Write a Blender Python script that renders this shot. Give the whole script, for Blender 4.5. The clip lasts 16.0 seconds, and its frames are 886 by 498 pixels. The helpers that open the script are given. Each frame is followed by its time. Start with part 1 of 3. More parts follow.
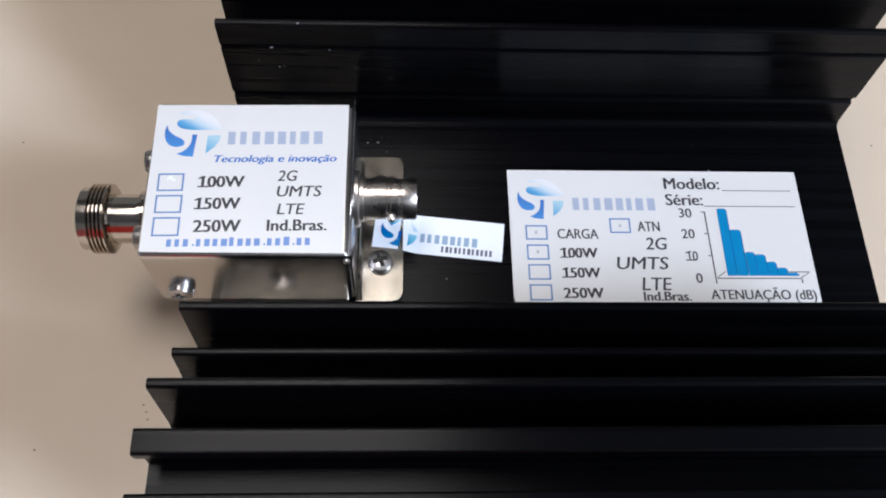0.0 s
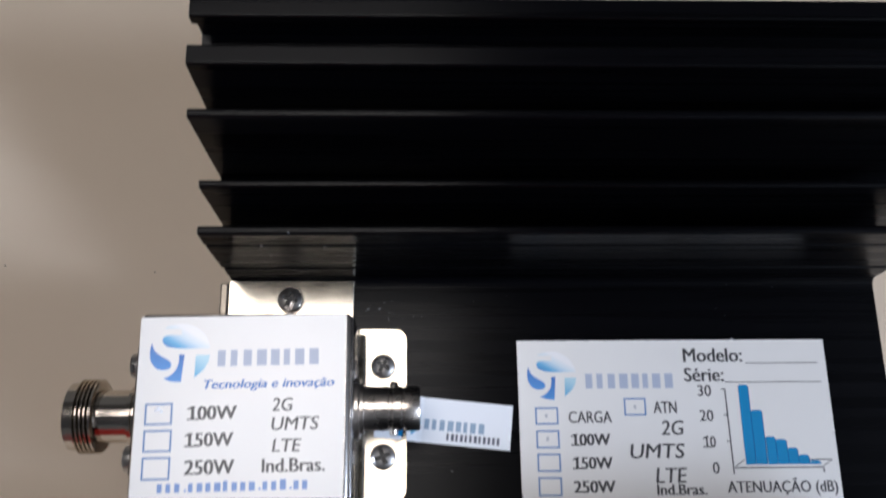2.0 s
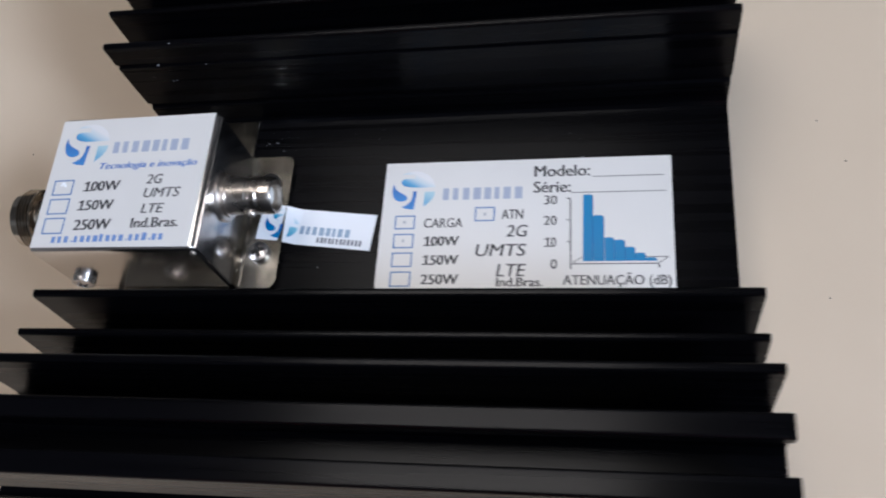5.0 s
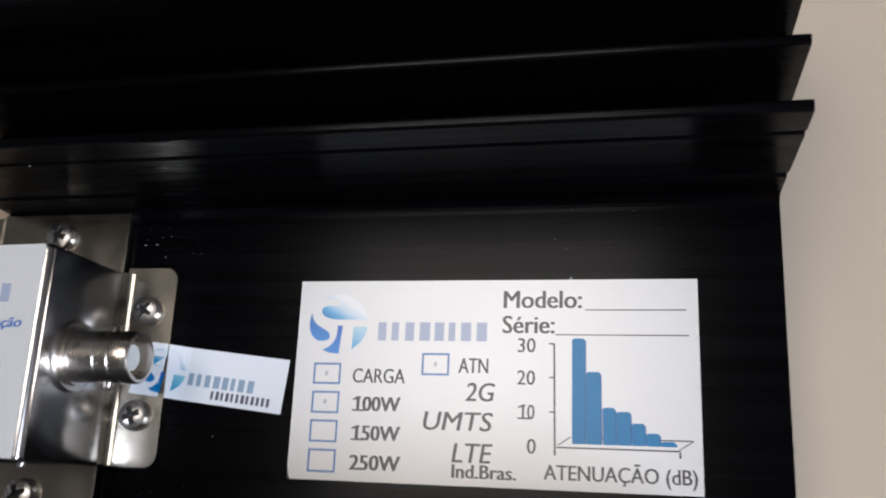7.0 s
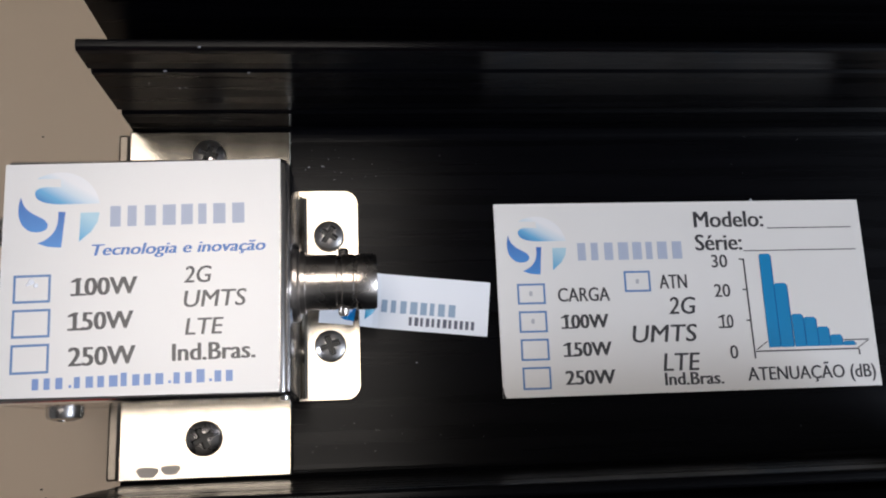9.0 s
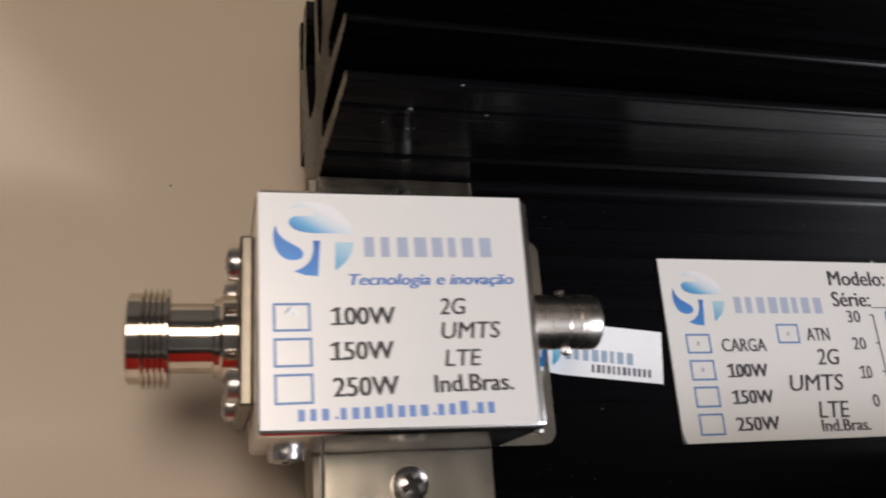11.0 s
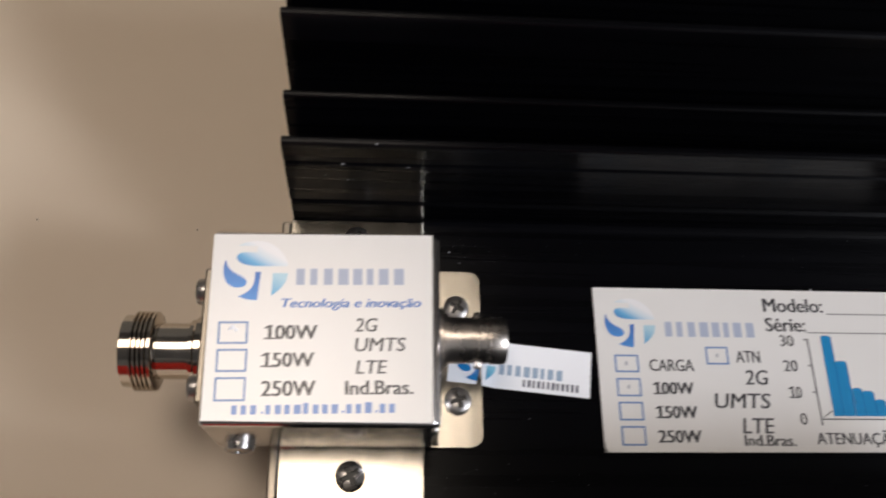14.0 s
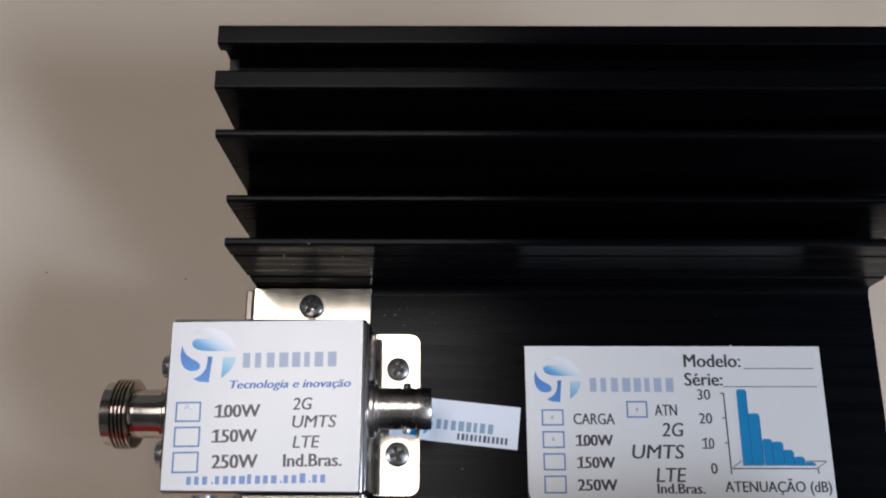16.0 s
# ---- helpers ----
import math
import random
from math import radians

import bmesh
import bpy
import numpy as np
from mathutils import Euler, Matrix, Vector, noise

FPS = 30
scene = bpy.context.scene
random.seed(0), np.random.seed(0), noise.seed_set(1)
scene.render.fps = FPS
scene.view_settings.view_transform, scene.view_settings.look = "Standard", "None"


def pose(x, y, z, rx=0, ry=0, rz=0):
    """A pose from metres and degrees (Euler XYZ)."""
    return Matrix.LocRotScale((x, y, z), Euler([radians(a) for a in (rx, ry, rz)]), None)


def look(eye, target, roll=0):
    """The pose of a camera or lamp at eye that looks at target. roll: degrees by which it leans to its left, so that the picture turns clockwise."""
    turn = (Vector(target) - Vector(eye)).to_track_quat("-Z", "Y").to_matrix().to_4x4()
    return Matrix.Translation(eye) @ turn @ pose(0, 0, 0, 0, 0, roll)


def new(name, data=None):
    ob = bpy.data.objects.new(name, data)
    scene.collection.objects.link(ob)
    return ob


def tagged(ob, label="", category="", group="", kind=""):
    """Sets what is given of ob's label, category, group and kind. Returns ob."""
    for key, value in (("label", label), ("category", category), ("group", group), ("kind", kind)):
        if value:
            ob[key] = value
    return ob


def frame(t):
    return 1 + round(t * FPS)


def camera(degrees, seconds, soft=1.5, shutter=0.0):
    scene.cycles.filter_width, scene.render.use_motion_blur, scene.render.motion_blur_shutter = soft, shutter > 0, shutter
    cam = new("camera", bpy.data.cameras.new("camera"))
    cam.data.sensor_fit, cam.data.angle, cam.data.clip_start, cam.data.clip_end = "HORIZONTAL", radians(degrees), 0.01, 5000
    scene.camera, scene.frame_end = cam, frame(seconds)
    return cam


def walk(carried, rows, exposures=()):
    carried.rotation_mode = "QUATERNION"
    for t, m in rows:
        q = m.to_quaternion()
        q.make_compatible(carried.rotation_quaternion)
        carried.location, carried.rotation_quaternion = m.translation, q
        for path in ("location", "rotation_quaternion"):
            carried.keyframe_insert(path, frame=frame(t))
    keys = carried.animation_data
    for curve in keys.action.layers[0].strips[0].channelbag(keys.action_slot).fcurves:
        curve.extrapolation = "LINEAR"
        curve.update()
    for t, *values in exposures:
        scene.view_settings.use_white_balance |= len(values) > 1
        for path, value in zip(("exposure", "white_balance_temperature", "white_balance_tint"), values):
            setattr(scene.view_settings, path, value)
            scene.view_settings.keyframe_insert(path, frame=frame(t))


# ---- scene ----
cam = camera(53.2, 16.0, soft=1.95, shutter=0.6)
# seconds, eye in metres, turn in degrees
PATH = [
    (0, -0.02399, -0.10816, 0.18123, 25.76, -2.28, -0.83),
    (0.5, -0.02443, -0.10612, 0.18322, 25.42, -2.38, -0.62),
    (1, -0.02621, -0.08367, 0.19070, 21.55, -2.72, -0.56),
    (1.5, -0.02398, -0.05963, 0.19459, 19.20, -2.21, -0.46),
    (2, -0.02270, -0.03489, 0.19591, 16.09, -1.72, -0.60),
    (2.5, -0.02119, -0.03041, 0.19542, 17.55, -1.49, -1.32),
    (3, -0.02644, -0.06576, 0.19381, 23.04, -2.60, -1.51),
    (3.5, -0.02726, -0.09883, 0.19320, 26.14, -2.28, -1.53),
    (3.7, -0.02524, -0.11442, 0.19140, 28.40, -1.53, -1.41),
    (5.8, 0.09267, -0.09814, 0.18424, 23.76, 15.74, 6.60),
    (6, 0.08909, -0.08417, 0.17766, 23.64, 15.87, 6.29),
    (6.5, 0.07412, -0.03495, 0.16399, 15.32, 14.84, 4.29),
    (7, 0.06109, -0.03430, 0.14870, 15.31, 12.62, 2.55),
    (7.5, 0.02682, -0.04255, 0.14662, 17.63, 3.19, -1.67),
    (8, -0.00379, -0.04783, 0.14478, 15.01, -0.16, -2.50),
    (8.2, -0.01195, -0.03989, 0.14810, 11.16, -2.05, -1.92),
    (10.3, -0.04663, -0.04865, 0.15698, 16.85, -8.22, -2.76),
    (10.5, -0.05823, -0.05029, 0.15468, 18.01, -10.13, -3.13),
    (11, -0.08232, -0.04951, 0.14536, 19.51, -14.26, -3.70),
    (11.5, -0.09859, -0.04035, 0.14078, 18.06, -17.06, -3.27),
    (12, -0.10266, -0.03127, 0.13539, 16.51, -18.04, -2.98),
    (12.5, -0.10023, -0.04274, 0.12888, 17.14, -19.14, -2.45),
    (13, -0.10005, -0.04504, 0.13954, 17.32, -17.62, -1.83),
    (13.5, -0.07811, -0.05253, 0.16023, 19.37, -10.79, -0.91),
    (14, -0.04720, -0.06173, 0.17687, 21.59, -4.67, -0.60),
    (14.5, -0.02446, -0.06105, 0.19384, 21.30, -0.71, 0.11),
    (15, -0.01624, -0.04819, 0.20575, 18.70, 0.71, 0.51),
    (15.5, -0.01986, -0.02823, 0.20620, 14.61, 0.19, 0.53),
    (16, -0.01925, -0.03708, 0.20747, 16.41, -0.01, 0.08),
]
EXPOSURE = [(0.0, 0.12, 5930, 12), (1.5, -0.30, 5930, 12), (2.5, -0.52, 5930, 12), (3.0, -0.60, 5880, 12), (3.7, 0.0, 5930, 12), (5.8, -0.38, 5880, 12), (6.6, -0.40, 6060, 12), (7.4, -0.50, 6250, 12), (8.2, -0.48, 6250, 12),
            (10.3, -0.40, 6700, 14), (11.5, -0.22, 7150, 15), (12.5, -0.30, 7250, 15), (13.2, -0.28, 7400, 15), (14.0, -0.36, 6900, 14), (14.5, -0.38, 6800, 14), (15.0, -0.54, 6400, 13), (16.0, -0.64, 5900, 12)]
walk(cam, [(t, pose(x, y, z, rx, ry, rz)) for t, x, y, z, rx, ry, rz in PATH], EXPOSURE)

# ---- light: a ceiling lamp and a window at one side ----
world = bpy.data.worlds.new("world")
scene.world = world
world.use_nodes = True
world.node_tree.nodes["Background"].inputs[0].default_value = (0.8, 0.9, 1.0, 1)
world.node_tree.nodes["Background"].inputs[1].default_value = 0.3


def area_lamp(name, m, sx, sy, watts, colour):
    data = bpy.data.lights.new(name, "AREA")
    data.shape, data.size, data.size_y, data.energy, data.color = "RECTANGLE", sx, sy, watts, colour
    ob = new(name, data)
    ob.matrix_world = m
    return ob


CEIL = 2.15
area_lamp("ceiling_lamp_light", pose(-0.33, 0.30, CEIL - 0.07), 0.79, 0.82, 16.0, (1.0, 0.90, 0.79))
area_lamp("window_light", look((1.98, -1.02, 1.74), (0, -1.02, 1.74)), 0.92, 0.70, 116, (0.80, 0.88, 1.0))

# ---- materials ----


def material(name, colour, rough=0.5, metal=0.0, spec=0.5):
    m = bpy.data.materials.new(name)
    m.use_nodes = True
    b = m.node_tree.nodes["Principled BSDF"]
    b.inputs["Base Color"].default_value = (*colour, 1)
    b.inputs["Roughness"].default_value = rough
    b.inputs["Metallic"].default_value = metal
    b.inputs["Specular IOR Level"].default_value = spec
    return m


def grain(m, scale, colour_a, colour_b, stretch=(1, 1, 1), rough=None, bump=0.0, detail=6.0, span=(0.35, 0.65), dist=0.0003):
    """Noise over the surface, in object metres: mixes two colours, moves the roughness and gives a fine relief."""
    t = m.node_tree
    b = t.nodes["Principled BSDF"]
    co = t.nodes.new("ShaderNodeTexCoord")
    mp = t.nodes.new("ShaderNodeMapping")
    mp.inputs["Scale"].default_value = stretch
    n = t.nodes.new("ShaderNodeTexNoise")
    n.inputs["Scale"].default_value, n.inputs["Detail"].default_value = scale, detail
    t.links.new(co.outputs["Object"], mp.inputs["Vector"])
    t.links.new(mp.outputs["Vector"], n.inputs["Vector"])
    ramp = t.nodes.new("ShaderNodeValToRGB")
    ramp.color_ramp.elements[0].position, ramp.color_ramp.elements[1].position = span
    ramp.color_ramp.elements[0].color, ramp.color_ramp.elements[1].color = (*colour_a, 1), (*colour_b, 1)
    t.links.new(n.outputs["Fac"], ramp.inputs["Fac"])
    t.links.new(ramp.outputs["Color"], b.inputs["Base Color"])
    if rough:
        r = t.nodes.new("ShaderNodeMapRange")
        r.inputs["From Min"].default_value, r.inputs["From Max"].default_value = span
        r.inputs["To Min"].default_value, r.inputs["To Max"].default_value = rough
        t.links.new(n.outputs["Fac"], r.inputs["Value"])
        t.links.new(r.outputs["Result"], b.inputs["Roughness"])
    if bump:
        h = t.nodes.new("ShaderNodeBump")
        h.inputs["Strength"].default_value, h.inputs["Distance"].default_value = bump, dist
        t.links.new(n.outputs["Fac"], h.inputs["Height"])
        t.links.new(h.outputs["Normal"], b.inputs["Normal"])
    return m


ANODIZED = grain(material("black anodized aluminium", (0.01, 0.01, 0.012), 0.35, 0.0, 0.13), 60, (0.0008, 0.0008, 0.0012), (0.0020, 0.0020, 0.0029),
                 stretch=(0.12, 6, 6), rough=(0.25, 0.31), bump=0.05, dist=0.00008)
# drawing lines run along the profile, so gloss spreads across them
across = ANODIZED.node_tree.nodes.new("ShaderNodeTangent")
across.direction_type, across.axis = "RADIAL", "X"
ANODIZED.node_tree.links.new(across.outputs["Tangent"], ANODIZED.node_tree.nodes["Principled BSDF"].inputs["Tangent"])
ANODIZED.node_tree.nodes["Principled BSDF"].inputs["Anisotropic"].default_value = 0.88
NICKEL = grain(material("bright nickel plate", (0.72, 0.69, 0.66), 0.14, 1.0), 40, (0.70, 0.67, 0.65), (0.75, 0.72, 0.70), rough=(0.20, 0.26))
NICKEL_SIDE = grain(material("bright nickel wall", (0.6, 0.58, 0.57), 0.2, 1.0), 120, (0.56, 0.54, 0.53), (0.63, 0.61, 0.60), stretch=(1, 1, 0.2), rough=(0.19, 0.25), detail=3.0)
NICKEL_SATIN = grain(material("satin nickel plate", (0.66, 0.63, 0.58), 0.28, 1.0), 260, (0.53, 0.488, 0.415), (0.56, 0.515, 0.44), stretch=(1, 0.5, 1), rough=(0.19, 0.24), detail=3.0)
STEEL = grain(material("steel screw", (0.5, 0.48, 0.46), 0.2, 1.0), 200, (0.46, 0.44, 0.43), (0.54, 0.52, 0.50), rough=(0.24, 0.36))
STEEL_DARK = material("dark steel and recess shade", (0.03, 0.03, 0.03), 0.4, 0.6)
CONNECTOR = grain(material("polished nickel connector", (0.66, 0.61, 0.55), 0.1, 1.0), 200, (0.66, 0.60, 0.54), (0.74, 0.67, 0.61), rough=(0.25, 0.31))
POLISHED = grain(material("bright polished nickel", (0.66, 0.61, 0.55), 0.1, 1.0), 200, (0.58, 0.53, 0.47), (0.66, 0.61, 0.55), rough=(0.12, 0.17))
# base colour far darker than the other nickel, for the socket flange and ear lips
FLANGE = grain(material("dark dull nickel", (0.5, 0.46, 0.4), 0.35, 1.0), 300, (0.17, 0.15, 0.125), (0.23, 0.205, 0.17), rough=(0.28, 0.36))
FOIL = grain(material("silvery white sticker foil", (0.80, 0.80, 0.81), 0.31, 0.10), 70, (0.745, 0.732, 0.715), (0.765, 0.752, 0.735), detail=4.0, span=(0.2, 0.8))
PAPER = grain(material("white sticker paper", (0.8, 0.82, 0.86), 0.4), 80, (0.87, 0.89, 0.93), (0.89, 0.91, 0.95), span=(0.2, 0.8))
INK = material("dark grey ink", (0.035, 0.035, 0.04), 0.34, 0.0, 0.5)
INK_BLUE = material("blue ink", (0.05, 0.17, 0.50), 0.34, 0.0, 0.5)
INK_NAME = material("grey blue ink", (0.40, 0.45, 0.57), 0.34, 0.0, 0.5)
INK_ADDRESS = material("pale blue ink", (0.16, 0.28, 0.58), 0.34, 0.0, 0.5)
INK_NUMBER = material("mid grey ink", (0.10, 0.11, 0.15), 0.45)
INK_TAG = material("steel blue ink", (0.30, 0.41, 0.54), 0.45)
INK_BAR = material("bright blue ink", (0.0, 0.205, 0.45), 0.36)
INK_BAR_SIDE = material("deep blue ink", (0.0, 0.10, 0.30), 0.28)
INK_SQUARE = material("square outline ink", (0.10, 0.22, 0.46), 0.34, 0.0, 0.5)
for ink in (INK, INK_BLUE, INK_NAME, INK_ADDRESS, INK_SQUARE):
    ink.node_tree.nodes["Principled BSDF"].inputs["Coat Weight"].default_value = 0.35
    ink.node_tree.nodes["Principled BSDF"].inputs["Coat Roughness"].default_value = 0.25
LAMINATE = grain(material("beige laminate", (0.61, 0.51, 0.40), 0.42), 9, (0.60, 0.490, 0.368), (0.665, 0.550, 0.422), rough=(0.36, 0.5), detail=9.0, span=(0.3, 0.7))
WALL = grain(material("wall paint", (0.32, 0.30, 0.27), 0.8), 4, (0.20, 0.19, 0.17), (0.24, 0.23, 0.21))
CEILING = grain(material("ceiling paint", (0.82, 0.80, 0.76), 0.85), 4, (0.13, 0.127, 0.125), (0.16, 0.157, 0.155))
FLOOR = grain(material("floor tile", (0.55, 0.52, 0.48), 0.4), 6, (0.51, 0.48, 0.44), (0.59, 0.56, 0.52))
RED = grain(material("red fabric", (0.45, 0.02, 0.015), 0.8), 30, (0.68, 0.022, 0.014), (0.78, 0.035, 0.022))
BLACK_FABRIC = grain(material("black fabric", (0.02, 0.02, 0.022), 0.85), 60, (0.015, 0.015, 0.016), (0.03, 0.03, 0.032))
DIFFUSER = material("lit lamp diffuser", (0.9, 0.9, 0.88), 0.5)
DIFFUSER.node_tree.nodes["Principled BSDF"].inputs["Emission Color"].default_value = (1.0, 0.94, 0.86, 1)
DIFFUSER.node_tree.nodes["Principled BSDF"].inputs["Emission Strength"].default_value = 2.0
PTFE = material("white insulator", (0.75, 0.75, 0.72), 0.4)
GOLD = material("gold plated pin", (0.75, 0.5, 0.2), 0.2, 1.0)
DUST = material("pale dust speck", (0.38, 0.39, 0.42), 0.6)
PEN_DENT = material("faint grey of pen dents", (0.46, 0.47, 0.50), 0.3, 0.1)
GREASE = material("grey grease", (0.36, 0.34, 0.32), 0.5, 0.6)
SPECK = material("dark crumb", (0.06, 0.05, 0.04), 0.8)


def fading_ink(name, stops, across=0.0, up=1.0):
    """Ink that pales upwards (and sideways) over its own piece."""
    m = material(name, stops[0][1], 0.31, 0.10)
    t = m.node_tree
    co = t.nodes.new("ShaderNodeTexCoord")
    xyz = t.nodes.new("ShaderNodeSeparateXYZ")
    side = t.nodes.new("ShaderNodeMath")
    side.operation, side.inputs[1].default_value = "MULTIPLY", across
    both = t.nodes.new("ShaderNodeMath")
    both.operation, both.inputs[1].default_value = "MULTIPLY_ADD", up
    ramp = t.nodes.new("ShaderNodeValToRGB")
    for k, (at, colour) in enumerate(stops):
        e = ramp.color_ramp.elements[k] if k < 2 else ramp.color_ramp.elements.new(at)
        e.position, e.color = at, (*colour, 1)
    t.links.new(co.outputs["Generated"], xyz.inputs["Vector"])
    t.links.new(xyz.outputs["X"], side.inputs[0])
    t.links.new(xyz.outputs["Y"], both.inputs[0])
    t.links.new(side.outputs[0], both.inputs[2])
    t.links.new(both.outputs[0], ramp.inputs["Fac"])
    t.links.new(ramp.outputs["Color"], t.nodes["Principled BSDF"].inputs["Base Color"])
    return m


EMBLEM_DARK = fading_ink("deep blue emblem ink", ((0.0, (0.07, 0.26, 0.62)), (1.0, (0.045, 0.15, 0.46))))
EMBLEM_CAP = fading_ink("paling emblem ink", ((0.08, (0.035, 0.20, 0.52)), (0.80, (0.797, 0.797, 0.812)), (0.33, (0.13, 0.40, 0.66)), (0.58, (0.60, 0.70, 0.77))), 0.68, 0.62)
EMBLEM_WEDGE = fading_ink("light blue emblem ink", ((0.0, (0.08, 0.36, 0.62)), (1.0, (0.42, 0.62, 0.72))), 0.3)

TAG_DARK = fading_ink("strong blue tag ink", ((0.0, (0.0, 0.22, 0.55)), (1.0, (0.0, 0.10, 0.40))))
TAG_CAP = fading_ink("paling tag ink", ((0.08, (0.0, 0.16, 0.45)), (0.85, (0.86, 0.89, 0.93)), (0.35, (0.02, 0.36, 0.62)), (0.62, (0.45, 0.66, 0.78))), 0.68, 0.62)
TAG_WEDGE = fading_ink("teal tag ink", ((0.0, (0.0, 0.28, 0.52)), (1.0, (0.25, 0.58, 0.72))), 0.3)

# ---- builders (shapes in centimetres) ----
CM = 0.01


def mesh_of(name, bm, mat, smooth=False):
    bmesh.ops.scale(bm, vec=(CM, CM, CM), verts=bm.verts)
    bmesh.ops.recalc_face_normals(bm, faces=bm.faces)
    me = bpy.data.meshes.new(name)
    bm.to_mesh(me)
    bm.free()
    me.materials.append(mat)
    if smooth:
        me.shade_smooth()
        me.set_sharp_from_angle(angle=radians(smooth))
    return me


def thing(name, at, label, category, group="", kind=""):
    ob = new(name)
    ob.empty_display_size = 0.01
    ob.location = [a * CM for a in at]
    return tagged(ob, label, category, group, kind)


def part(name, bm, mat, parent=None, label="", smooth=False):
    ob = new(name, mesh_of(name, bm, mat, smooth))
    if parent is not None:
        ob.parent = parent
        top = parent
        while top.parent is not None:
            top = top.parent
        ob.matrix_parent_inverse = Matrix.Translation(-top.location) if parent is top else Matrix.Identity(4)
    return tagged(ob, label)


def box_bm(x0, y0, z0, x1, y1, z1, bevel=0.0, seg=2, bm=None):
    bm = bm or bmesh.new()
    c = bmesh.ops.create_cube(bm, size=1)["verts"]
    for v in c:
        v.co = ((x0 + x1) / 2 + v.co.x * (x1 - x0), (y0 + y1) / 2 + v.co.y * (y1 - y0), (z0 + z1) / 2 + v.co.z * (z1 - z0))
    if bevel:
        es = list({e for v in c for e in v.link_edges})
        bmesh.ops.bevel(bm, geom=es, offset=bevel, segments=seg, profile=0.5, affect="EDGES")
    return bm


def prism(points, axis, a, b, bm=None):
    """A polygon pushed along an axis from a to b. Points are the two other coordinates, in the order x y z."""
    bm = bm or bmesh.new()

    def place(p, s):
        return {"x": (s, p[0], p[1]), "y": (p[0], s, p[1]), "z": (p[0], p[1], s)}[axis]
    lo = [bm.verts.new(place(p, a)) for p in points]
    hi = [bm.verts.new(place(p, b)) for p in points]
    n = len(points)
    bm.faces.new(lo)
    bm.faces.new(hi)
    for i in range(n):
        bm.faces.new((lo[i], lo[(i + 1) % n], hi[(i + 1) % n], hi[i]))
    return bm


def lathe(profile, m, steps=48, bm=None):
    """A profile of (along, radius) turned round the local x axis, then moved by m."""
    bm = bm or bmesh.new()
    rings = []
    for d, r in profile:
        if r < 1e-6:
            rings.append([bm.verts.new(m @ Vector((d, 0, 0)))])
        else:
            rings.append([bm.verts.new(m @ Vector((d, r * math.cos(2 * math.pi * k / steps), r * math.sin(2 * math.pi * k / steps)))) for k in range(steps)])
    for p, q in zip(rings, rings[1:]):
        for k in range(steps):
            k2 = (k + 1) % steps
            if len(p) == 1 and len(q) > 1:
                bm.faces.new((p[0], q[k], q[k2]))
            elif len(q) == 1 and len(p) > 1:
                bm.faces.new((p[k], q[0], p[k2]))
            elif len(p) > 1:
                bm.faces.new((p[k], q[k], q[k2], p[k2]))
    return bm


def rounded(x0, y0, x1, y1, r, seg=5, corners=(1, 1, 1, 1)):
    out = []
    for (cx, cy, a0), on in zip(((x1 - r, y1 - r, 0), (x0 + r, y1 - r, 90), (x0 + r, y0 + r, 180), (x1 - r, y0 + r, 270)), corners):
        if on:
            out += [(cx + r * math.cos(radians(a0 + 90 * k / seg)), cy + r * math.sin(radians(a0 + 90 * k / seg))) for k in range(seg + 1)]
        else:
            out.append((x1 if a0 in (0, 270) else x0, y1 if a0 in (0, 90) else y0))
    return out


def screw_bm(m, r=0.26, h=0.16, turn=0.0):
    """A pan head with a cross recess sunk into it. Local x points out of the surface."""
    bm = bmesh.new()
    steps, rows = 64, 14
    rings = []
    for i in range(rows + 1):
        q = i / rows
        ring = []
        for k in range(steps):
            a = 2 * math.pi * k / steps
            y, z = r * q * math.cos(a), r * q * math.sin(a)
            d = h * (1 - 0.28 * q ** 2.2) if q < 0.93 else h * 0.72 * (1 - ((q - 0.93) / 0.07) ** 2 * 0.3)
            u, w = y * math.cos(turn) + z * math.sin(turn), -y * math.sin(turn) + z * math.cos(turn)
            if (abs(u) < 0.16 * r and abs(w) < 0.62 * r) or (abs(w) < 0.16 * r and abs(u) < 0.62 * r):
                d -= 0.11 * (r / 0.26) * (1 - 0.5 * q)
            ring.append(bm.verts.new(m @ Vector((d, y, z))))
        rings.append(ring)
    rings.append([bm.verts.new(m @ Vector((0, r * math.cos(2 * math.pi * k / steps), r * math.sin(2 * math.pi * k / steps)))) for k in range(steps)])
    bm.faces.new(rings[0])
    for p, q in zip(rings, rings[1:]):
        for k in range(steps):
            bm.faces.new((p[k], q[k], q[(k + 1) % steps], p[(k + 1) % steps]))
    bmesh.ops.remove_doubles(bm, verts=bm.verts, dist=0.0005)
    return bm


def screw(m, r, h, turn, parent):
    """A pan head screw. A near-black cross sheet paints the shade at the bottom of its recess."""
    head = part("screw", screw_bm(m, r, h, turn), STEEL, parent, "steel pan head screw", 40)
    bm = bmesh.new()
    for a, b in ((0.60, 0.15), (0.15, 0.60)):
        shape = [(u * r * a, v * r * b) for u, v in ((-1, -1), (1, -1), (1, 1), (-1, 1))]
        d = h - 0.09 * (r / 0.26) + (0.002 if a > b else 0)
        bm.faces.new([bm.verts.new(m @ Vector((d, u * math.cos(turn) - w * math.sin(turn), u * math.sin(turn) + w * math.cos(turn)))) for u, w in shape])
    part("recess", bm, STEEL_DARK, head, "dark cross painting the shade in the recess")


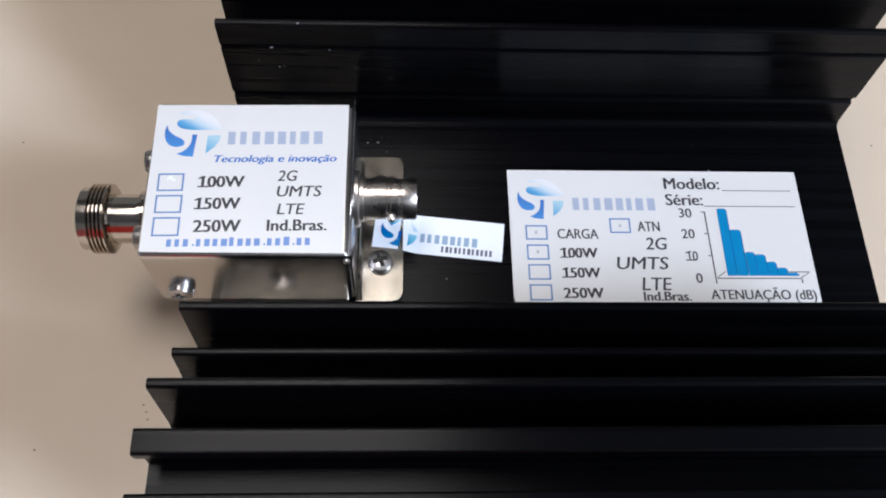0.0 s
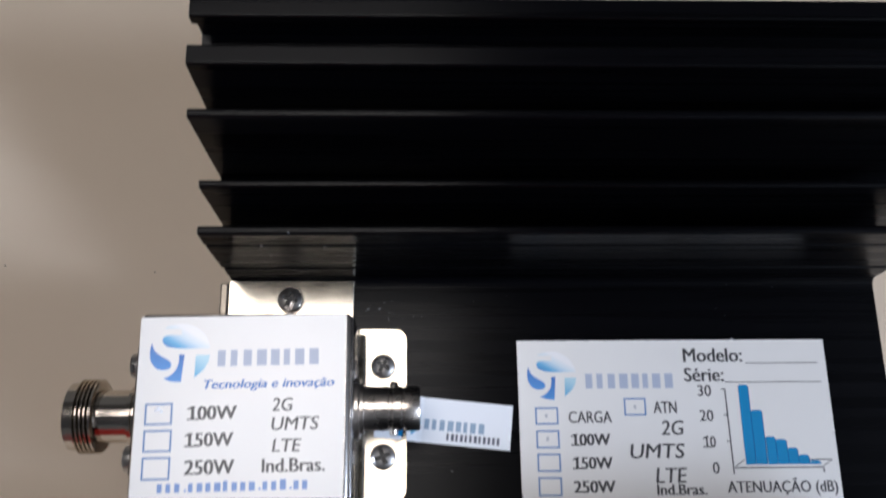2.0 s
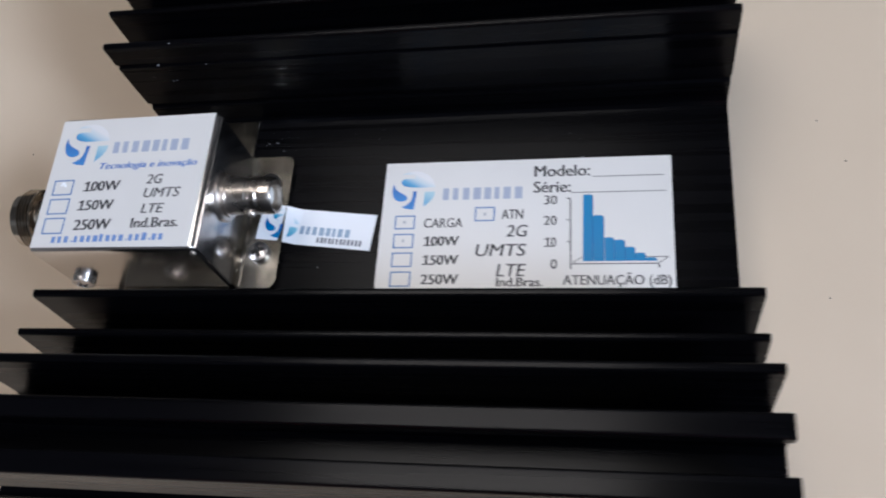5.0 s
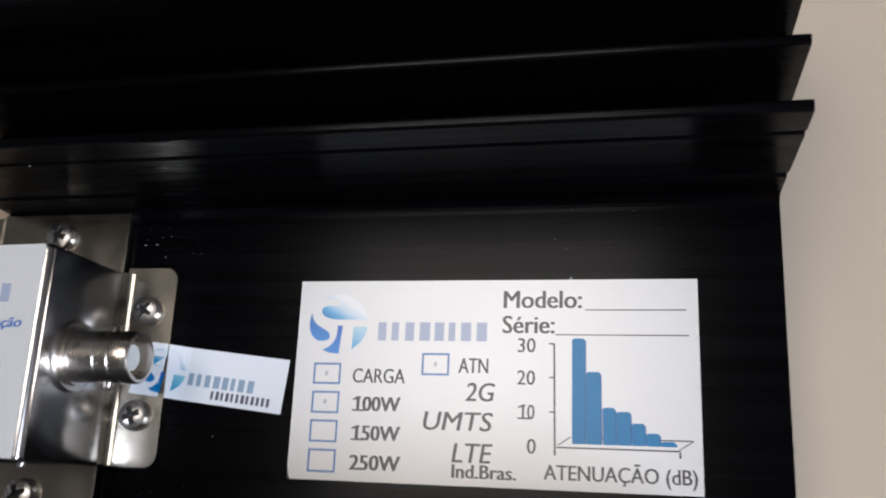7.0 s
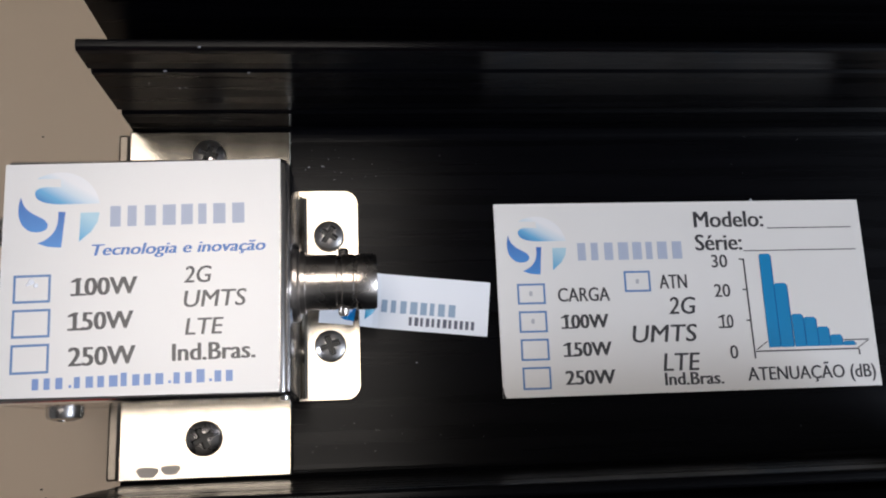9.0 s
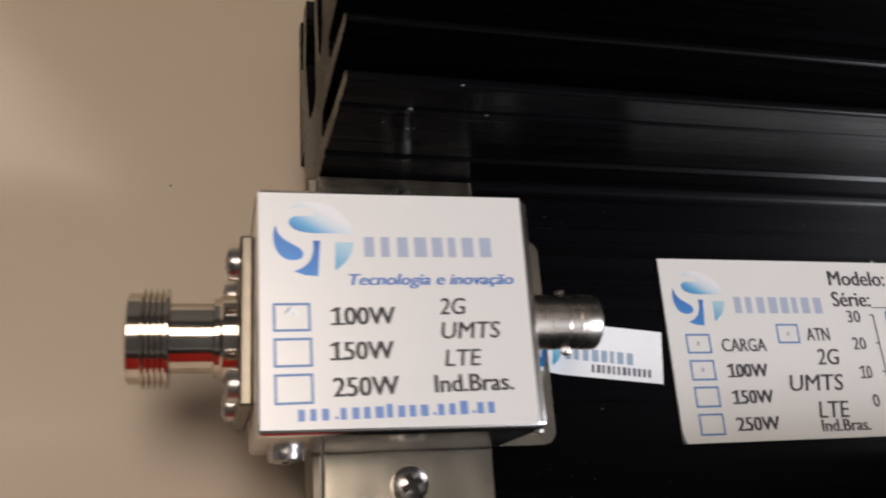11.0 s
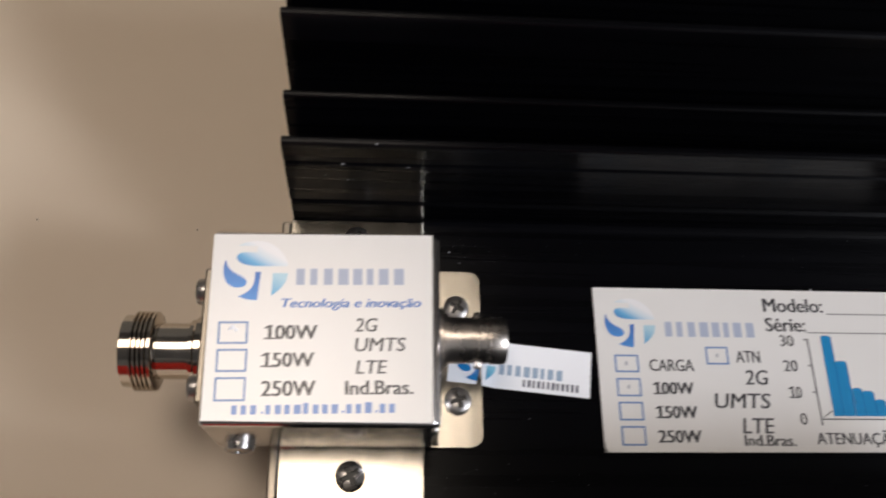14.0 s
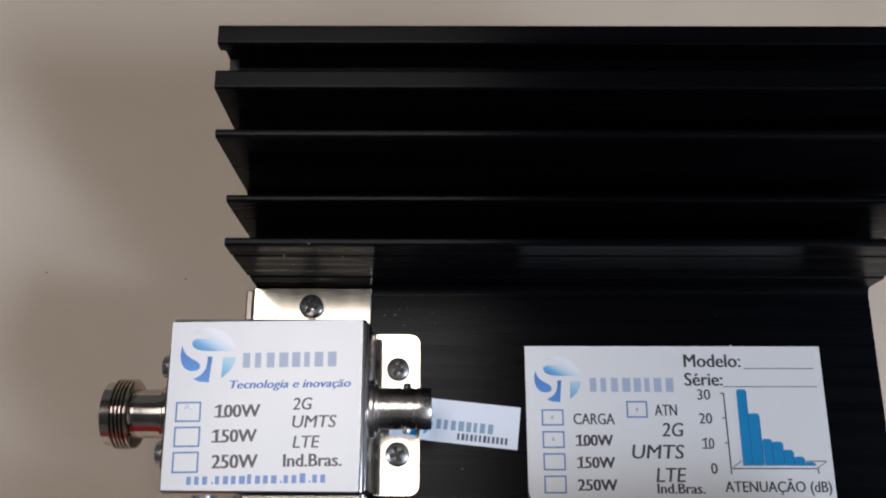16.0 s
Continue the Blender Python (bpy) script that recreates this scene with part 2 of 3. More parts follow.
def out_of(x, y, z, way):
    """A frame at a point whose local x axis points along way."""
    return Matrix.Translation((x, y, z)) @ {"+z": pose(0, 0, 0, 0, -90, 0), "-y": pose(0, 0, 0, 0, 0, -90), "+y": pose(0, 0, 0, 0, 0, 90),
                                            "-x": pose(0, 0, 0, 0, 0, 180), "+x": Matrix.Identity(4)}[way]


def writing(text, x0, y1, x1, y0, z, mat, parent, shear=0.0, bold=0.0, name="text", place=None):
    """Letters of the built-in font, laid flat and fitted to a rectangle, a hair above the sheet."""
    cu = bpy.data.curves.new(name, "FONT")
    cu.body, cu.shear, cu.resolution_u = text, shear, 3
    ob = bpy.data.objects.new(name, cu)
    scene.collection.objects.link(ob)
    bpy.context.view_layer.update()
    me = bpy.data.meshes.new_from_object(ob.evaluated_get(bpy.context.evaluated_depsgraph_get()))
    bpy.data.objects.remove(ob)
    co = np.empty(len(me.vertices) * 3)
    me.vertices.foreach_get("co", co)
    co = co.reshape(-1, 3)
    lo, hi = co.min(0), co.max(0)
    bm = bmesh.new()
    bm.from_mesh(me)
    for v in bm.verts:
        p = Vector((x0 + (v.co.x - lo[0]) / (hi[0] - lo[0]) * (x1 - x0), y0 + (v.co.y - lo[1]) / (hi[1] - lo[1]) * (y1 - y0), z))
        v.co = place @ p if place else p
    bpy.data.meshes.remove(me)
    if text[0] == "1":
        h, w = y1 - y0, 0.05 if bold else 0.03
        for shape in ([(x0 - 0.075, y1 - 0.26 * h), (x0 - 0.065, y1 - 0.16 * h), (x0 + 0.01, y1), (x0 + w, y1), (x0 + w, y1 - 0.12 * h)],
                      [(x0 - 0.07, y0), (x0 + w + 0.08, y0), (x0 + w + 0.08, y0 + 0.12 * h), (x0 - 0.07, y0 + 0.12 * h)]):
            flat(shape, z + 0.001, bm, place)
    if bold:
        extra = bmesh.ops.duplicate(bm, geom=bm.verts[:] + bm.edges[:] + bm.faces[:])["geom"]
        bmesh.ops.translate(bm, verts=[g for g in extra if isinstance(g, bmesh.types.BMVert)], vec=(bold, 0, 0.0015))
    return part(name, bm, mat, parent)


def flat(points, z, bm=None, place=None):
    bm = bm or bmesh.new()
    vs = [bm.verts.new((x, y, z) if place is None else place(x, y) if callable(place) else place @ Vector((x, y, z))) for x, y in points]
    bm.faces.new(vs)
    return bm


def bars(spans, y0, y1, z, mat, parent, name, place=None):
    for a, b in spans:
        part(name, flat([(a, y0), (b, y0), (b, y1), (a, y1)], z, None, place), mat, parent)


def even_spans(x0, x1, n, fill, rng):
    out, step = [], (x1 - x0) / n
    for k in range(n):
        w = step * fill * rng.uniform(0.75, 1.1)
        out.append((x0 + k * step, x0 + k * step + min(w, step * 0.9)))
    return out


def tick_square(x0, y1, x1, y0, z, parent, place, w=0.035):
    bm = bmesh.new()
    for p in ([(x0, y0), (x1, y0), (x1, y0 + w), (x0, y0 + w)], [(x0, y1 - w), (x1, y1 - w), (x1, y1), (x0, y1)],
              [(x0, y0 + w), (x0 + w, y0 + w), (x0 + w, y1 - w), (x0, y1 - w)], [(x1 - w, y0 + w), (x1, y0 + w), (x1, y1 - w), (x1 - w, y1 - w)]):
        flat(p, z, bm, place)
    return part("tick_square", bm, INK_SQUARE, parent)


def emblem(cx, cy, r, z, parent, place=None, inks=None):
    """The round mark as four plain coloured pieces with the paper showing between them."""
    def arc(a0, a1, n=14, q=1.0):
        return [(math.cos(radians(a0 + (a1 - a0) * k / n)) * q, math.sin(radians(a0 + (a1 - a0) * k / n)) * q) for k in range(n + 1)]

    def curve(a, b, c, d, n=12):
        return [tuple(sum(w * p[i] for w, p in zip(((1 - s) ** 3, 3 * s * (1 - s) ** 2, 3 * s * s * (1 - s), s ** 3), (a, b, c, d))) for i in (0, 1))
                for s in (k / n for k in range(n + 1))]
    pieces = (
        (EMBLEM_DARK, [(-0.93, 0.36)] + curve((-0.93, 0.36), (-1.06, 0.0), (-0.98, -0.52), (-0.58, -0.58))[1:] + curve((-0.58, -0.58), (-0.22, -0.60), (-0.16, -0.36), (-0.42, -0.21))[1:]
         + curve((-0.42, -0.21), (-0.66, -0.08), (-0.88, 0.02), (-0.93, 0.36))[1:-1]),
        (EMBLEM_CAP, curve((-0.60, 0.44), (-0.58, 0.22), (-0.30, 0.16), (0.0, 0.14)) + arc(8, 96, 16) + arc(100, 124, 5)[1:] + [(-0.44, 0.84), (0.02, 0.82), (0.03, 0.60), (-0.36, 0.61)]
         + curve((-0.36, 0.61), (-0.50, 0.60), (-0.60, 0.54), (-0.60, 0.44))[1:-1]),
        (EMBLEM_DARK, [(-0.50, -0.87), (-0.25, -0.97), (0.08, -1.0), (0.16, -0.06), (-0.02, -0.06)] + curve((-0.02, -0.06), (0.02, -0.45), (-0.10, -0.74), (-0.50, -0.87))[1:-1]),
        (EMBLEM_WEDGE, [(0.53, -0.10), (0.99, -0.10), (0.95, -0.34), (0.80, -0.60), (0.51, -0.86)]),
    )
    for k, (mat, p) in enumerate(pieces):
        part("emblem_piece", flat([(cx + x * r * 1.02, cy + y * r) for x, y in p], z, None, place), inks[k] if inks else mat, parent)


# ---- the room and the table ----
TABLE = -3.05


def structure(name, bm, mat, label, category):
    return tagged(part(name, bm, mat), label, category, "", "structure")


structure("floor", box_bm(-210, -210, -80, 210, 210, -77.5), FLOOR, "plain beige tiled floor under the table", "floor")
structure("ceiling", box_bm(-210, -210, CEIL * 100, 210, 210, CEIL * 100 + 8), CEILING, "plain grey painted ceiling", "ceiling")
structure("wall_north", box_bm(-210, 200, -77.5, 210, 210, CEIL * 100), WALL, "plain taupe painted wall", "wall")
structure("wall_south", box_bm(-210, -210, -77.5, 210, -200, CEIL * 100), WALL, "plain taupe painted wall", "wall")
structure("wall_west", box_bm(-210, -200, -77.5, -200, 200, CEIL * 100), WALL, "plain taupe painted wall", "wall")
bm = box_bm(200, -200, -77.5, 210, -150, CEIL * 100)
box_bm(200, -54, -77.5, 210, 200, CEIL * 100, bm=bm)
box_bm(200, -150, -77.5, 210, -54, 137, bm=bm)
box_bm(200, -150, 211, 210, -54, CEIL * 100, bm=bm)
structure("wall_east", bm, WALL, "plain taupe painted wall with a window opening", "wall")

table = thing("work_table", (0, 0, TABLE - 75), "beige laminate work table with a plain worn top", "table")
part("tabletop", box_bm(-75, -48, TABLE - 2.8, 75, 62, TABLE, 0.3), LAMINATE, table)
for sx in (-70, 70):
    for sy in (-43, 57):
        part("leg", box_bm(sx - 2, sy - 2, -77.5, sx + 2, sy + 2, TABLE - 2.8, 0.2), NICKEL_SATIN, table, "square metal leg")


def ceiling_light(x, y, w, d, label):
    lamp = thing("ceiling_light", (x, y, CEIL * 100), label, "lamp")
    part("housing", box_bm(x - w / 2 - 2, y - d / 2 - 2, CEIL * 100 - 5, x + w / 2 + 2, y + d / 2 + 2, CEIL * 100, 0.4), CEILING, lamp)
    part("diffuser", box_bm(x - w / 2, y - d / 2, CEIL * 100 - 6, x + w / 2, y + d / 2, CEIL * 100 - 5.05), DIFFUSER, lamp, "lit white diffuser")


ceiling_light(-33, 30, 79, 82, "broad white ceiling light with a lit diffuser")

# added out of view: gives the operator's red reflection and blocks light from the south
chair = thing("chair", (-5, -75, -77.5), "unseen red chair standing in for the camera operator", "chair")
part("backrest", box_bm(-32, -68, -25, 22, -60, 32, 2.5, 3), RED, chair, "", 40)
part("headrest", box_bm(-25, -67, 33, 15, -60, 54, 2.5, 3), BLACK_FABRIC, chair, "black fabric headrest standing in for dark hair", 40)
part("stay", box_bm(-8, -70.5, -10, -2, -68.1, 45, 0.4), STEEL_DARK, chair)
part("seat", box_bm(-31, -66, -36, 21, -50, -29, 2.0, 3), RED, chair, "", 40)
for sx in (-26, 16):
    for sy in (-64, -53):
        part("leg", box_bm(sx - 1.2, sy - 1.2, -77.5, sx + 1.2, sy + 1.2, -35.5, 0.2), STEEL, chair)

# ---- the heat sink ----
X0, X1, MID = -6.41, 8.31, -1.63
sink = thing("heat_sink", (1, MID, TABLE), "black anodized finned aluminium heat sink lying on the table", "heat sink")


def tip(y0, y1, z, r):
    """The rounded top of a fin."""
    turn = [radians(a) for a in (0, 18, 36, 54, 72, 90)]
    return [(y0 + r - r * math.cos(a), z - r + r * math.sin(a)) for a in turn] + [(y1 - r + r * math.sin(a), z - r + r * math.cos(a)) for a in turn]


FIN = [
    [(1.43, 0.16), (1.45, 0.86), (1.53, 0.90), (1.53, 1.04), (1.44, 1.10), (1.46, 2.60), (1.52, 2.62), (1.52, 2.72), (1.46, 2.75), *tip(1.48, 1.66, 3.39, 0.07), (1.86, 0.55)],
    [(2.33, 0.60), *tip(2.39, 2.55, 3.51, 0.07), (2.75, 1.70)],
    [(3.25, 1.62), *tip(3.31, 3.49, 4.71, 0.07), (3.64, 2.88)],
    [(4.10, 2.86), *tip(4.19, 4.60, 5.04, 0.06), (4.59, 4.74), (4.46, 4.62), (4.50, 4.00)],
    [(5.36, 4.04), (5.36, 4.70), (5.29, 4.77), (5.15, 4.79), *tip(5.15, 5.58, 5.07, 0.06), (5.60, 4.10)],
]
SIDE_FIN = [
    [(4.90, 2.80), (5.66, 2.76), (5.70, 2.70), (5.70, 2.44), (5.66, 2.38), (4.35, 2.20)],
    [(4.20, 1.55), (5.76, 1.50), (5.80, 1.44), (5.80, 1.20), (5.76, 1.14), (3.60, 0.88)],
    [(3.59, 0.34), (5.86, 0.20), (5.90, 0.14), (5.90, -0.06), (5.86, -0.12), (3.05, -0.17)],
    [(3.13, -1.25), (4.78, -1.80), (6.05, -1.45), (6.14, -1.55), (6.14, -1.98), (6.04, -2.06), (4.85, -2.25)],
    [(5.15, -2.72), (6.26, -2.60), (6.36, -2.70), (6.36, -3.05), (2.98, -3.05), (3.02, -2.27)],
]
TRUNK = [(MID, 0.0), (1.22, 0.0), (1.29, 0.008), (1.35, 0.03), (1.40, 0.08), (1.425, 0.12), (1.43, 0.16), (1.86, 0.55), (2.33, 0.60), (2.75, 1.70), (3.25, 1.62), (3.64, 2.88), (4.10, 2.86), (4.50, 4.00), (5.12, 4.00), (5.36, 4.04),
         (5.60, 4.10), (5.60, 3.66), (5.54, 3.60), (4.98, 3.44), (4.90, 2.80), (4.35, 2.20), (4.20, 1.55), (3.60, 0.88), (3.59, 0.34), (3.05, -0.17), (3.13, -1.25),
         (4.85, -2.25), (5.15, -2.72), (3.02, -2.27), (2.20, -2.27), (2.12, -3.05), (1.50, -3.05), (1.40, -1.40), (MID, -1.40)]


def other_side(points):
    return [(2 * MID - y, z) for y, z in points][::-1]


def fillet(c, a, b, r):
    """The rounded inner corner at c between the ways to a and to b."""
    c, a, b = Vector(c), Vector(a), Vector(b)
    p, q = c + (a - c).normalized() * r, c + (b - c).normalized() * r
    return [tuple(c), tuple(p)] + [tuple(p * (1 - u) ** 2 + c * 2 * u * (1 - u) + q * u * u) for u in (0.2, 0.4, 0.6, 0.8)] + [tuple(q)]


for c, a, b, r in (((1.86, 0.55), (1.66, 3.39), (2.33, 0.60), 0.21), ((2.33, 0.60), (2.39, 3.44), (1.86, 0.55), 0.21), ((2.75, 1.70), (2.55, 3.44), (3.25, 1.62), 0.22),
                   ((3.25, 1.62), (3.31, 4.64), (2.75, 1.70), 0.22), ((3.64, 2.88), (3.49, 4.64), (4.10, 2.86), 0.2), ((4.10, 2.86), (4.19, 4.98), (3.64, 2.88), 0.2),
                   ((4.35, 2.20), (5.66, 2.38), (4.20, 1.55), 0.2), ((4.20, 1.55), (5.76, 1.50), (4.35, 2.20), 0.2), ((3.60, 0.88), (5.76, 1.14), (3.59, 0.34), 0.2), ((3.59, 0.34), (5.86, 0.20), (3.60, 0.88), 0.2),
                   ((3.05, -0.17), (5.86, -0.12), (3.13, -1.25), 0.25), ((3.13, -1.25), (4.78, -1.80), (3.05, -0.17), 0.25)):
    corner = fillet(c, a, b, r)
    part("fillet", prism(corner, "x", X0, X1), ANODIZED, sink)
    part("fillet", prism(other_side(corner), "x", X0, X1), ANODIZED, sink)
part("base", prism(TRUNK[:-1] + other_side(TRUNK)[1:-1], "x", X0, X1), ANODIZED, sink, "channel base with sloping roots")
for shape in FIN + SIDE_FIN:
    part("fin", prism(shape, "x", X0, X1), ANODIZED, sink)
    part("fin", prism(other_side(shape), "x", X0, X1), ANODIZED, sink)

# ---- the rating plate on the channel floor ----
PZ = 0.045
PRINT = Matrix.Diagonal((1.0146, 1.0116, 1, 1))  # the print grows with the sheet
TOP = Matrix.Translation((-5.58, -1.75, 0)) @ pose(0, 0, 0, 0, 0, 1.0) @ Matrix.Translation((5.6, 1.7, 0))  # the print sits a little askew
plate = thing("rating_plate", (3.4, -1.7, 0), "silvery white rating sticker with a blue bar chart", "label")
print_sheet = part("sheet", prism([(0, 0), (6.95, 0), (6.96, -3.48), (0.01, -3.49)], "z", 0.004, PZ), FOIL, plate)
TZ = PZ + 0.004
emblem(0.74, -0.77, 0.53, TZ, print_sheet, PRINT)
NAME_SPANS = [(0, 0.17), (0.25, 0.40), (0.50, 0.68), (0.76, 0.97), (1.03, 1.22), (1.28, 1.42), (1.50, 1.70), (1.78, 1.98)]


def name_bars(x0, x1, y0, y1, z, parent, place=None, ink=None):
    """The maker's name as eight plain bars in its colour."""
    k = (x1 - x0) / 1.98
    bars([(x0 + a * k, x0 + (b - 0.02) * k) for a, b in NAME_SPANS], y0, y1, z, ink or INK_NAME, parent, "name_bar", place)


name_bars(1.48, 3.42, -1.06, -0.74, TZ, print_sheet, PRINT)
for x0, y1, x1, y0 in ((0.35, -1.46, 0.85, -1.83), (0.355, -1.95, 0.855, -2.33), (0.36, -2.44, 0.86, -2.82), (0.365, -2.93, 0.865, -3.32), (2.29, -1.27, 2.77, -1.65)):
    tick_square(x0, y1, x1, y0, TZ, print_sheet, PRINT)
for text, x0, y1, x1, y0, shear, bold in (
        ("CARGA", 1.07, -1.55, 2.00, -1.80, 0, 0.012), ("100W", 1.17, -2.03, 1.93, -2.28, 0, 0.026), ("150W", 1.18, -2.52, 1.95, -2.77, 0, 0.026),
        ("250W", 1.11, -3.01, 1.98, -3.26, 0, 0.026), ("ATN", 2.93, -1.35, 3.43, -1.60, 0, 0.012), ("2G", 3.06, -1.76, 3.55, -2.07, 0.15, 0.014), ("UMTS", 2.36, -2.25, 3.53, -2.56, 0.15, 0.014),
        ("LTE", 2.87, -2.76, 3.54, -3.07, 0.15, 0.014), ("Ind.Bras.", 2.88, -3.10, 3.93, -3.32, 0, 0.02), ("Modelo:", 3.67, -0.19, 4.97, -0.49, 0, 0.022),
        ("Série:", 3.66, -0.62, 4.52, -0.92, 0, 0.022), ("30", 3.93, -1.00, 4.22, -1.24, 0, 0.01), ("20", 3.93, -1.54, 4.22, -1.78, 0, 0.01), ("10", 4.02, -2.10, 4.22, -2.34, 0, 0.01),
        ("0", 4.11, -2.65, 4.25, -2.89, 0, 0.01), ("ATENUAÇÃO (dB)", 4.39, -2.99, 6.76, -3.36, 0, 0.012)):
    writing(text, x0, y1, x1, y0, TZ, INK, print_sheet, shear, bold, place=PRINT)
for a, b, y in ((5.05, 6.66, -0.51), (4.55, 6.70, -0.93)):
    part("rule", flat([(a, y - 0.018), (b, y - 0.018), (b, y), (a, y)], TZ, place=PRINT), INK, print_sheet)
bm = bmesh.new()
for p in ([(4.55, -2.90), (4.58, -2.90), (4.55, -1.08), (4.52, -1.08)], [(4.45, -1.08), (4.55, -1.08), (4.55, -1.105), (4.45, -1.105)], [(4.46, -1.64), (4.53, -1.64), (4.53, -1.665), (4.46, -1.665)],
          [(4.47, -2.20), (4.54, -2.20), (4.54, -2.225), (4.47, -2.225)], [(4.59, -2.76), (6.52, -2.76), (6.52, -2.785), (4.59, -2.785)], [(4.60, -2.74), (4.80, -2.60), (4.83, -2.60), (4.63, -2.74)],
          [(4.84, -2.60), (6.72, -2.60), (6.72, -2.62), (4.84, -2.62)], [(6.49, -2.755), (6.70, -2.62), (6.72, -2.625), (6.52, -2.755)], [(6.50, -2.79), (6.53, -2.79), (6.53, -2.88), (6.50, -2.88)]):
    flat(p, TZ, bm, PRINT)
part("chart_axis", bm, INK, print_sheet)
for k, (x0, x1, y1) in enumerate(((4.83, 5.05, -1.00), (5.06, 5.30, -1.55), (5.32, 5.53, -2.12), (5.54, 5.77, -2.18), (5.78, 5.99, -2.36), (6.00, 6.22, -2.51), (6.23, 6.46, -2.63))):
    z = TZ + 0.003
    part("chart_bar", flat([(x0 + 0.01, -2.71), (x1, -2.71), (x1 - 0.01, y1 - 0.03), (x1 - 0.03, y1), (x0 + 0.03, y1), (x0, y1 - 0.03)], z, place=PRINT), INK_BAR, print_sheet)
    part("chart_bar_edge", flat([(x1, -2.71), (x1 + 0.018, -2.69), (x1 + 0.008, y1 - 0.04), (x1 - 0.01, y1 - 0.03)], z, place=PRINT), INK_BAR_SIDE, print_sheet)
# dents pressed by a pen; their glint and shade are painted as flat grey
for x, y in ((0.59, -1.64), (0.60, -2.13), (2.53, -1.46)):
    part("pen_dent", flat([(x - 0.030, y - 0.04), (x + 0.024, y - 0.045), (x + 0.032, y + 0.03), (x - 0.005, y + 0.048), (x - 0.03, y + 0.02)], TZ, place=PRINT), PEN_DENT, print_sheet)

# ---- the coupler box ----
BX0, BX1, BY0, BY1, BZ0, BZ1 = -7.62, -3.47, -3.44, 0.15, 0.24, 2.46
coupler = thing("connector_box", (-5.6, -1.65, 0), "nickel plated metal box with a white printed top", "connector box")
part("cover", box_bm(BX0, BY0, BZ0, BX1 - 0.03, BY1, BZ1, 0.11, 5), NICKEL, coupler, "bright nickel cover with rounded bends", 35)
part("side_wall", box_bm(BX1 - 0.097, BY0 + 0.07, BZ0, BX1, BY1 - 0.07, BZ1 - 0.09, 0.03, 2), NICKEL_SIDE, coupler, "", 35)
bm = prism(rounded(BX1 - 0.02, -3.42, -2.46, 0.25, 0.24, 5, (1, 0, 0, 1)), "z", 0.01, 0.16)
part("side_flange", bm, NICKEL_SATIN, coupler, "satin mounting ear with rounded corners")
part("bend", prism([(BX1 - 0.0, 0.165), (BX1 + 0.12, 0.165), (BX1 + 0.07, 0.18), (BX1 + 0.035, 0.22), (BX1 + 0.015, 0.28), (BX1 + 0.003, 0.4)], "y", BY0 + 0.05, BY1 - 0.02), NICKEL_SATIN, coupler)
part("front_flange", box_bm(-6.45, -4.64, 0.01, -3.62, BY0 + 0.3, 0.15, 0.03), NICKEL_SATIN, coupler, "satin mounting ear with a bent lip")
part("back_flange", box_bm(-6.45, BY1 - 0.3, 0.01, -3.63, 1.39, 0.15, 0.03), NICKEL_SATIN, coupler, "satin mounting ear with a bent lip")
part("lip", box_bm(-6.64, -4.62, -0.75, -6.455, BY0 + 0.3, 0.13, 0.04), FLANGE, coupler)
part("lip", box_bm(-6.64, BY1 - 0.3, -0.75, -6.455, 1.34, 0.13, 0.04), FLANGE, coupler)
part("underside", box_bm(-7.45, BY0 + 0.08, 0.16, -3.70, BY1 - 0.08, 0.219), NICKEL_SATIN, coupler)
for k, (x, y, z, way, r) in enumerate(((-5.06, -3.98, 0.15, "+z", 0.29), (-5.05, 0.91, 0.15, "+z", 0.28), (-2.96, -2.51, 0.16, "+z", 0.27), (-2.97, -0.58, 0.16, "+z", 0.26),
                                       (-7.09, BY0, 0.88, "-y", 0.28), (-7.03, BY1, 1.0, "+y", 0.24))):
    screw(out_of(x, y, z, way), r, 0.21, 0.5 + 0.7 * k, coupler)
part("seam", box_bm(BX0 - 0.004, BY1 - 0.16, BZ0 + 0.1, BX0 + 0.02, BY1 - 0.10, BZ1 - 0.12), STEEL_DARK, coupler, "dark open seam")
part("rivet", lathe([(0, 0.07), (0.05, 0.06), (0.06, 0.03), (0.03, 0.0)], out_of(BX1 - 0.09, BY0 + 0.01, 2.27, "-y"), 16), STEEL, coupler, "", 40)
# printed top
SZ = BZ1 + 0.012
top_sheet = part("top_sticker", prism([(-7.60, 0.06), (-7.56, -3.35), (-3.62, -3.37), (-3.61, 0.12)], "z", BZ1 + 0.001, SZ), FOIL, coupler, "silvery white printed sticker")
UZ = SZ + 0.004
emblem(-6.81, -0.56, 0.57, UZ, top_sheet, TOP)
name_bars(-6.08, -4.12, -0.84, -0.53, UZ, top_sheet, TOP)
for x0, y1, x1, y0 in ((-7.41, -1.52, -6.89, -1.93), (-7.41, -2.02, -6.88, -2.43), (-7.41, -2.52, -6.88, -2.94)):
    tick_square(x0, y1, x1, y0, UZ, top_sheet, TOP)
